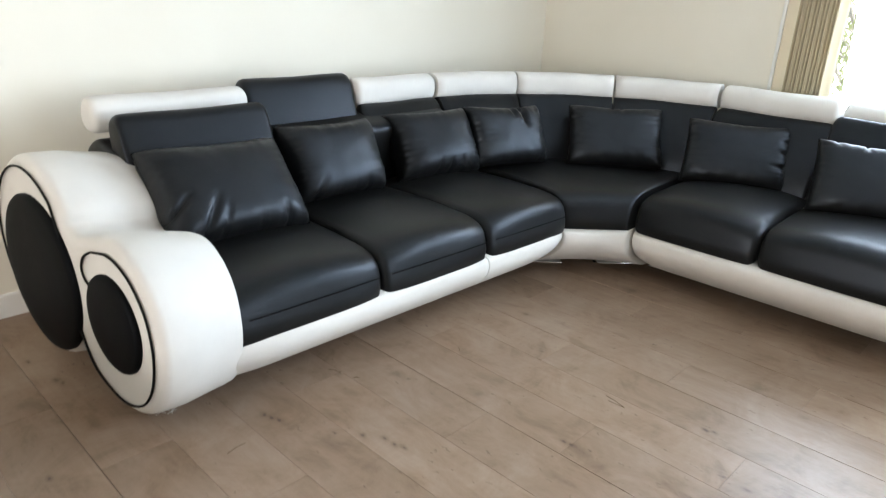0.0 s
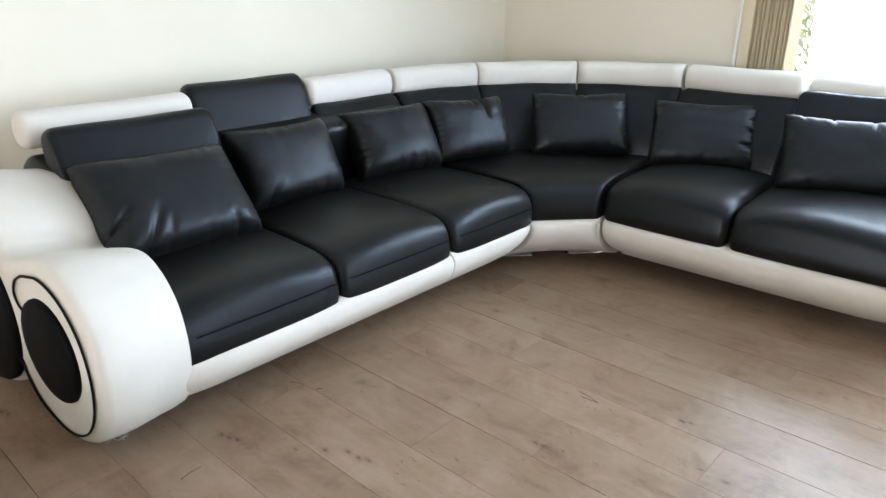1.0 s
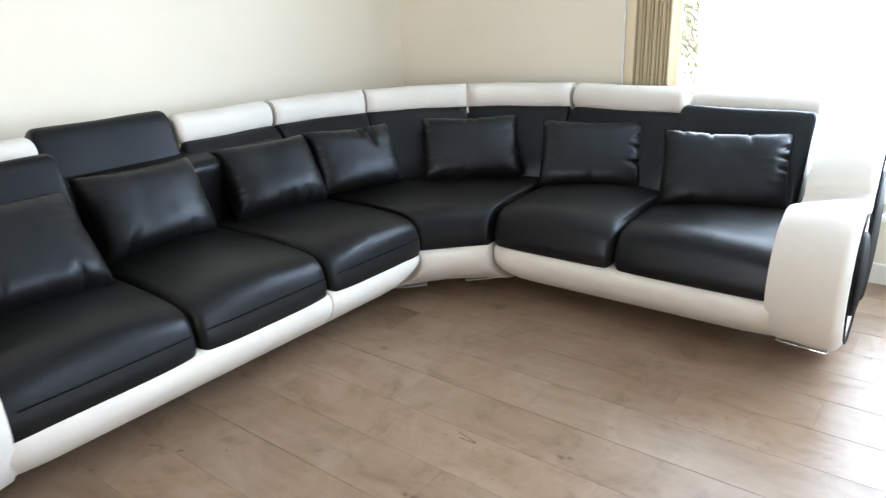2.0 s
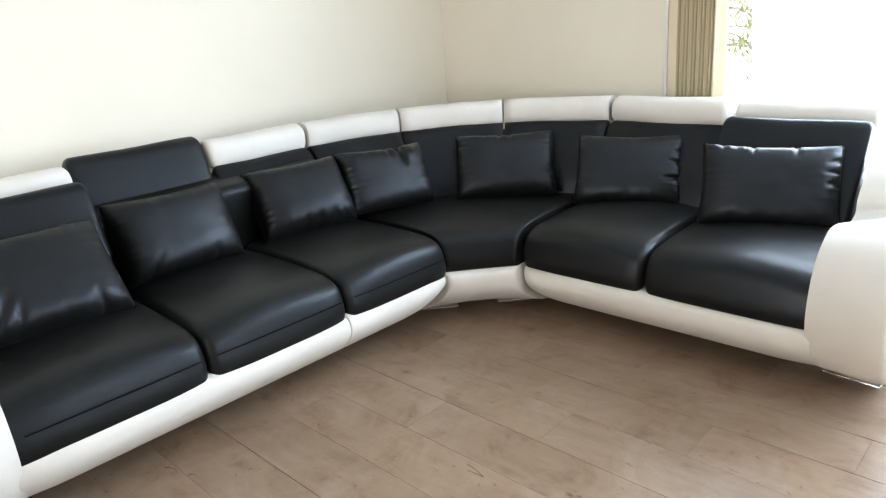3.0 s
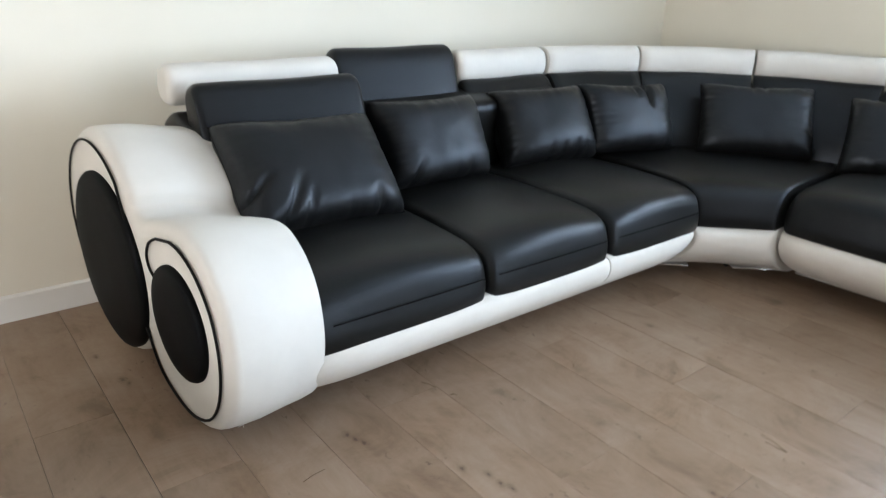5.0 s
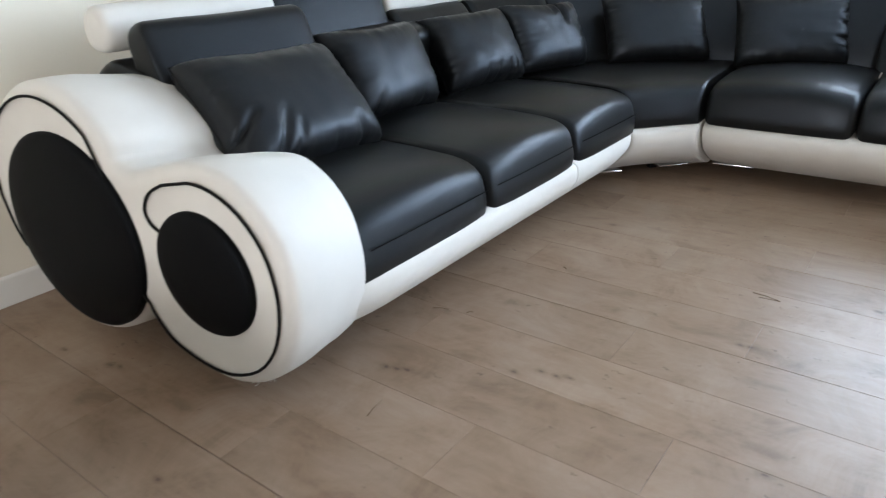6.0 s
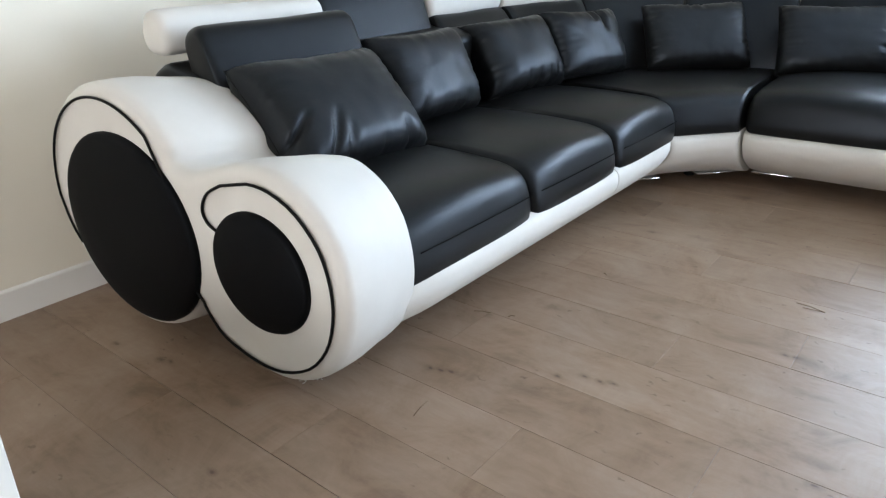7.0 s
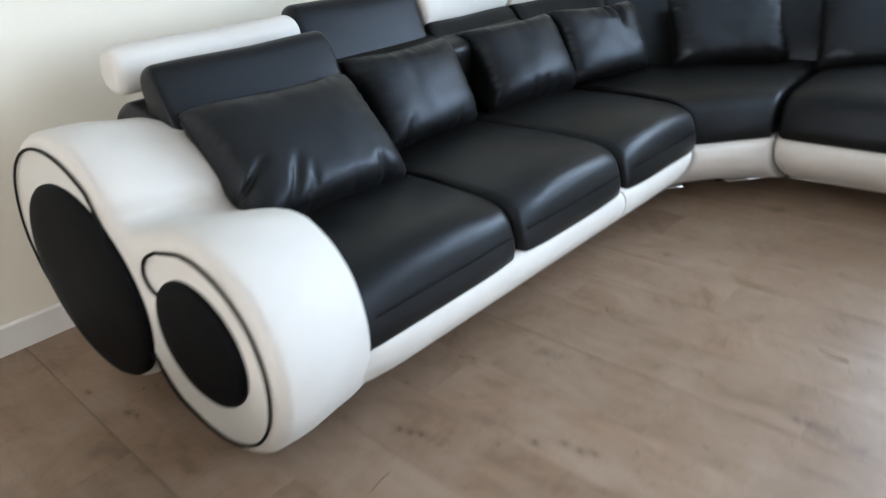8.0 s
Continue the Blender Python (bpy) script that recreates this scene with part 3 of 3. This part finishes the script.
def corner_section():
    sofa = tagged(empty("sofa_section", (-0.2, 2.3, 0)), "curved black leather corner section with white base", "sofa", "sectional sofa")
    flat, curved = corner_at(True), corner_at(False)
    part("base", sweep(BASE_LOW, flat, 0.5, 89.5, 0.01, 24), WHITE, None, "white leather base")
    part("backrest", sweep(BACK, curved, 2.5, 81.6, 0.03, 30), BLACK)
    puff = lambda u, z, f: (u, z + (0.012 * math.sin(math.pi * f) if z > 0.4 else 0))
    part("seat_cushion", sweep(SEAT, flat, 1.5, 88.5, 0.02, 24, puff), BLACK)
    for a, b in ((3.0, 28.0), (28.0, 54.8), (54.8, 81.7)):
        headrest("low" if a < 20 else "long", curved, a + 0.25, b - 0.25, None)
    for ob in [o for o in scene.objects if o.parent is None and o.type == "MESH" and o.name.split(".")[0] in ("base", "backrest", "seat_cushion", "headrest_pad", "headrest_roll", "arm")]:
        under(sofa, ob)
    foot(sofa, (-0.165, 1.90, 0), 46)
    foot(sofa, (0.10, 2.20, 0), 49)
    return sofa


def north_section():
    sofa = tagged(empty("sofa_section", (0.9, 2.6, 0)), "two-seat black leather sofa section with white base and scroll arm", "sofa", "sectional sofa")
    bend = lambda u, z, f: (u + 0.03 * max(0, 0.1 - f) ** 2 / 0.01 + 0.02 * max(0, (f - 0.88) / 0.12) ** 1.5, z)
    part("base", sweep(BASE_LOW, north, 0.215, END_R + 0.02, 0.006, 20, bend), WHITE, None, "white leather base")
    part("backrest", sweep(BACK, north_back, 0.185, 1.40, 0.03, 20), BLACK)
    seat(north, 0.215, 0.828, None, False)
    seat(north, 0.834, END_R + 0.055, None, False)
    headrest("long", north_back, 0.178, 0.806, None)
    headrest("back", north_back, 0.788, 1.415, None)
    arm(north_arm, END_R, 1, None, 0.262, -0.03)
    for ob in [o for o in scene.objects if o.parent is None and o.type == "MESH" and o.name.split(".")[0] in ("base", "backrest", "seat_cushion", "headrest_pad", "headrest_roll", "arm")]:
        under(sofa, ob)
    foot(sofa, (0.32, 2.313, 0), 6)
    foot(sofa, (1.57, 2.263, 0), -6, 0.005)
    return sofa


west_section()
corner_section()
north_sofa = north_section()


bm = bmesh.new()
box(bm, -0.004, 0.004, -0.0008, 0.0008, 0.0, 0.03, 0.0004)
tag = part("care_tag", bm, TRIM, None, "small white fabric tag")
tag.matrix_world = pose(0.829, 2.66, 0.462, 20, 12, 15)
bpy.context.view_layer.update()
under(north_sofa, tag)


# ---- scatter cushions ----
def pillow(at, facing, lean, roll, w, h, t, seed, label, tucks=()):
    """A soft cushion with tucks, each (a, b, way in degrees, length, depth) from a place on its rim. facing: the way its front looks, in degrees from +x; lean: degrees it tips back."""
    p = tagged(empty("throw_pillow", at), label, "pillow", "throw pillows")
    bm = bmesh.new()
    N = 48
    rng = Vector((seed * 3.7, seed * 1.3, seed * 2.1))

    def pt(a, b, side):
        x = a * w / 2 * (1 - 0.035 * (1 - b * b) * abs(a) ** 3)
        z = b * h / 2 * (1 - 0.045 * (1 - a * a) * abs(b) ** 3)
        k = max(0, (1 - abs(a) ** 4.0)) ** 0.42 * max(0, (1 - abs(b) ** 4.0)) ** 0.42
        y = side * t / 2 * k
        edge = max(abs(a), abs(b))
        q = Vector((x, z, side * 0.3)) + rng
        fold = noise.noise(Vector((q.x * 6, q.y * 6, q.z)))
        ang = math.atan2(b, a)
        fan = math.sin(ang * 17 + seed * 2 + 2 * fold) * max(0, edge - 0.45) ** 1.2 * (1 - edge) ** 0.5
        along_rim = (a if abs(b) > abs(a) else b + 5) * 11 + seed * 7
        pucker = noise.noise(Vector((along_rim, side * 2.0, seed))) * math.exp(-(1 - edge) / 0.16) * min(1, (1 - edge) * 14)
        small = noise.noise(Vector((q.x * 15, q.y * 15, q.z + 4)))
        y += side * (0.008 * fold * k + 0.003 * small * k + 0.006 * fan + 0.012 * pucker)
        for ta, tb, way, length, depth in tucks:
            dx, dz = (a - ta) * w / 2, (b - tb) * h / 2
            c, s_ = math.cos(radians(way)), math.sin(radians(way))
            along, off = dx * c + dz * s_, -dx * s_ + dz * c
            if -0.02 < along < length:
                y -= side * 1.5 * depth * math.exp(-(off / (0.007 + 0.05 * max(along, 0))) ** 2) * (1 - max(along, 0) / length) * min(1, k * 2.5)
        z -= 0.014 * (1 - a * a) * (b + 1) / 2
        return Vector((x, -y, z))
    grids = []
    for side in (1, -1):
        grids.append([[bm.verts.new(pt(-1 + 2 * i / N, -1 + 2 * j / N, side)) for j in range(N + 1)] for i in range(N + 1)])
        g = grids[-1]
        for i in range(N):
            for j in range(N):
                bm.faces.new((g[i][j], g[i + 1][j], g[i + 1][j + 1], g[i][j + 1]))
    bmesh.ops.remove_doubles(bm, verts=bm.verts, dist=0.0004)
    cover = part("cover", bm, PILLOW)
    rim = [(-1 + 2 * i / N, -1) for i in range(N)] + [(1, -1 + 2 * i / N) for i in range(N)] + [(1 - 2 * i / N, 1) for i in range(N)] + [(-1, 1 - 2 * i / N) for i in range(N)]
    bm = bmesh.new()
    tube(bm, [pt(a, b, 1) for a, b in rim], 0.0012, closed=True, sides=6)
    seam = part("seam", bm, PIPING)
    m = Matrix.Translation(at) @ pose(0, 0, 0, 0, 0, facing + 90) @ pose(0, 0, 0, -lean, 0, 0) @ pose(0, 0, 0, 0, roll, 0)
    for ob in (cover, seam):
        ob.matrix_world = m
    bpy.context.view_layer.update()
    for ob in (cover, seam):
        under(p, ob)
    return p


L = "creased black leather throw pillow leaning on the sofa back"
pillow((-0.530, 0.268, 0.655), 2, 43, 2, 0.58, 0.405, 0.22, 1, "large creased black leather throw pillow beside the arm",
       [(0.62, -1, 100, 0.09, 0.03), (-0.62, -1, 60, 0.20, 0.022), (-0.35, -1, 72, 0.13, 0.014), (-0.9, -0.45, 40, 0.10, 0.025), (0.2, -1, 95, 0.06, 0.01)])
pillow((-0.685, 0.880, 0.660), 1, 27, 1, 0.51, 0.355, 0.25, 2, L, [(-0.7, -1, 60, 0.12, 0.02), (0.45, -1, 95, 0.07, 0.014), (0.0, 1, 265, 0.05, 0.01)])
pillow((-0.69, 1.530, 0.653), -11, 33, -1, 0.49, 0.355, 0.25, 3, L, [(-0.2, -1, 80, 0.08, 0.018), (0.1, -1, 85, 0.07, 0.018), (0.45, -1, 95, 0.08, 0.018), (0.7, -1, 110, 0.07, 0.015)])
pillow((-0.575, 1.985, 0.667), -12, 26, 2, 0.50, 0.335, 0.21, 4, "creased black leather throw pillow in the sofa corner",
       [(0.25, 1, 285, 0.15, 0.045), (0.42, 1, 262, 0.13, 0.045), (0.08, 1, 270, 0.09, 0.03), (0.85, 1, 235, 0.08, 0.015)])
pillow((-0.210, 2.535, 0.659), -50, 34, 0, 0.535, 0.365, 0.20, 5, "creased black leather throw pillow in the sofa corner",
       [(-0.1, 1, 265, 0.07, 0.018), (0.1, 1, 275, 0.07, 0.018), (-0.98, 0.6, 340, 0.06, 0.015)])
pillow((0.405, 2.755, 0.640), -66, 32, 1, 0.53, 0.37, 0.20, 6, L, [(0.98, 0.1, 170, 0.08, 0.018), (0.98, -0.3, 185, 0.09, 0.018), (0.98, 0.5, 200, 0.07, 0.015)])
pillow((1.100, 2.695, 0.645), -70, 27, 1, 0.555, 0.37, 0.20, 7, "glossy black leather throw pillow with puckered seam",
       [(-0.7, 1, 280, 0.05, 0.02), (-0.25, 1, 270, 0.06, 0.022), (0.35, 1, 268, 0.08, 0.022), (0.98, 0.3, 185, 0.08, 0.02), (0.98, 0.6, 200, 0.07, 0.02), (0.98, 0.0, 175, 0.07, 0.02)])


# ---- outside ----
bm = bmesh.new()
box(bm, -400, 400, NY + 0.3, 900, -0.5, -0.3)
tagged(part("ground", bm, PALE_GROUND, smooth=False), "ground outside the window, coloured pale to look overexposed", "ground", kind="structure")
# emissive sheet behind the trees; its glow stands in for the blown-out garden
GARDEN_GLOW = mat("glowing_garden_backdrop", (0.8, 0.8, 0.8), 1.0)
hp = GARDEN_GLOW.node_tree.nodes["Principled BSDF"]
hn = nd(GARDEN_GLOW, "ShaderNodeTexNoise", Scale=0.9, Detail=5.0)
ln(GARDEN_GLOW, coords(GARDEN_GLOW), hn.inputs["Vector"])
ln(GARDEN_GLOW, ramp(GARDEN_GLOW, hn.outputs[0], [(0.35, (0.80, 0.86, 0.70)), (0.55, (1.0, 1.0, 1.0))]), hp.inputs["Emission Color"])
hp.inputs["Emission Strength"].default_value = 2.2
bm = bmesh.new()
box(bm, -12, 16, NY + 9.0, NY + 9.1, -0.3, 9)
tagged(part("backdrop", bm, GARDEN_GLOW, smooth=False), "glowing sheet standing in for the overexposed garden and sky", "backdrop", kind="structure")


def tree(at, height, seed):
    t = tagged(empty("tree", at), "slender garden tree with drooping twigs outside the window", "tree")
    rnd = random.Random(seed)
    bm, leaves = bmesh.new(), bmesh.new()
    tube(bm, [(at[0] + 0.05 * math.sin(i), at[1], at[2] + height * i / 6) for i in range(7)], 0.05)
    for k in range(46):
        z = at[2] + height * (0.45 + 0.55 * rnd.random())
        a = rnd.random() * 2 * math.pi
        d = Vector((math.cos(a), math.sin(a), 0.5))
        p, pts = Vector((at[0], at[1], z)), []
        for i in range(9):
            pts.append(p.copy())
            d.z -= 0.22
            p += d.normalized() * 0.22
            if i > 1:
                for _ in range(7):
                    c = p + Vector((rnd.uniform(-0.12, 0.12), rnd.uniform(-0.12, 0.12), rnd.uniform(-0.15, 0.05)))
                    e = Vector((rnd.uniform(-1, 1), rnd.uniform(-1, 1), -1)).normalized()
                    f = e.orthogonal().normalized() * 0.012
                    q = [c - f, c + e * 0.05, c + f, c - e * 0.03]
                    leaves.faces.new([leaves.verts.new(v) for v in q])
        tube(bm, pts, 0.010, sides=5)
    under(t, part("trunk", bm, BARK))
    under(t, part("crown", leaves, LEAF, smooth=False))


tree((-0.85, NY + 3.0, -0.3), 2.4, 5)
tree((1.50, NY + 3.5, -0.3), 2.6, 9)


# ---- straw bits on the floor ----
def straw(x, y, turn, length, forked):
    bm = bmesh.new()
    tube(bm, [(-length / 2, 0, 0.004), (0, 0.002, 0.006), (length / 2, 0, 0.004)], 0.0012, sides=5)
    if forked:
        tube(bm, [(length / 2, 0, 0.004), (0, -length * 0.16, 0.005), (-length * 0.18, -length * 0.2, 0.004)], 0.001, sides=5)
    ob = tagged(part("straw", bm, CRUMB), "dry brown straw lying on the wooden floor", "straw", "floor crumbs")
    ob.matrix_world = pose(x, y, 0, 0, 0, turn)


straw(0.779, 1.079, -12, 0.09, True)
straw(0.098, -0.088, 99, 0.072, False)
straw(-0.076, 0.432, 21, 0.055, False)
straw(0.019, 0.463, 48, 0.022, False)
straw(0.123, 0.925, -30, 0.020, False)


def lint(x, y, seed):
    """A small tangle of pale fluff."""
    rnd, bm = random.Random(seed), bmesh.new()
    for _ in range(7):
        a, q = rnd.random() * 6.28, [Vector((rnd.uniform(-0.006, 0.006), rnd.uniform(-0.006, 0.006), 0.002))]
        for i in range(4):
            a += rnd.uniform(-1.2, 1.2)
            q.append(q[-1] + Vector((0.005 * math.cos(a), 0.005 * math.sin(a), rnd.uniform(-0.001, 0.003))))
        tube(bm, [(v.x, v.y, max(v.z, 0.001)) for v in q], 0.0008, sides=4)
    ob = tagged(part("lint", bm, TRIM), "small tuft of pale lint on the floor by the sofa arm", "lint", "floor crumbs")
    ob.matrix_world = pose(x, y, 0)


lint(-0.252, -0.178, 1)
lint(-0.234, -0.148, 2)

# ---- floor: laminate planks over a dark bed ----
tagged(boxed("floor", (WX - 0.2, EX + 0.2, SY - 0.2, NY + 0.28, -0.1, -0.006), JOINT, bevel=0), "grey-brown oak laminate floor", "floor", kind="structure")
floor = bpy.data.objects["floor"]
PW, PL, P0 = 0.2225, 1.285, 0.006


def plank_mesh(length, width):
    bm = bmesh.new()
    box(bm, 0.0002, length - 0.0002, 0.0006, width - 0.0006, -0.006, 0.0, 0.0009)
    bmesh.ops.recalc_face_normals(bm, faces=bm.faces)
    me = bpy.data.meshes.new("plank")
    bm.to_mesh(me)
    bm.free()
    me.materials.append(OAK)
    return me


meshes = {}
row = math.floor((SY - P0) / PW)
while P0 + row * PW < NY:
    y0 = max(P0 + row * PW, SY)
    y1 = min(P0 + (row + 1) * PW, NY)
    off = {0: 0.773, 2: 0.505}.get(row, (0.79 + row * 0.437) % PL)
    x = off - PL * math.ceil((off - WX) / PL)
    while x < EX:
        x0, x1 = max(x, WX), min(x + PL, EX)
        key = (round(x1 - x0, 3), round(y1 - y0, 3))
        if min(key) > 0.01:
            if key not in meshes:
                meshes[key] = plank_mesh(*key)
            ob = new("plank", meshes[key])
            ob.parent = floor
            ob.location = (x0, y0, 0)
        x += PL
    row += 1
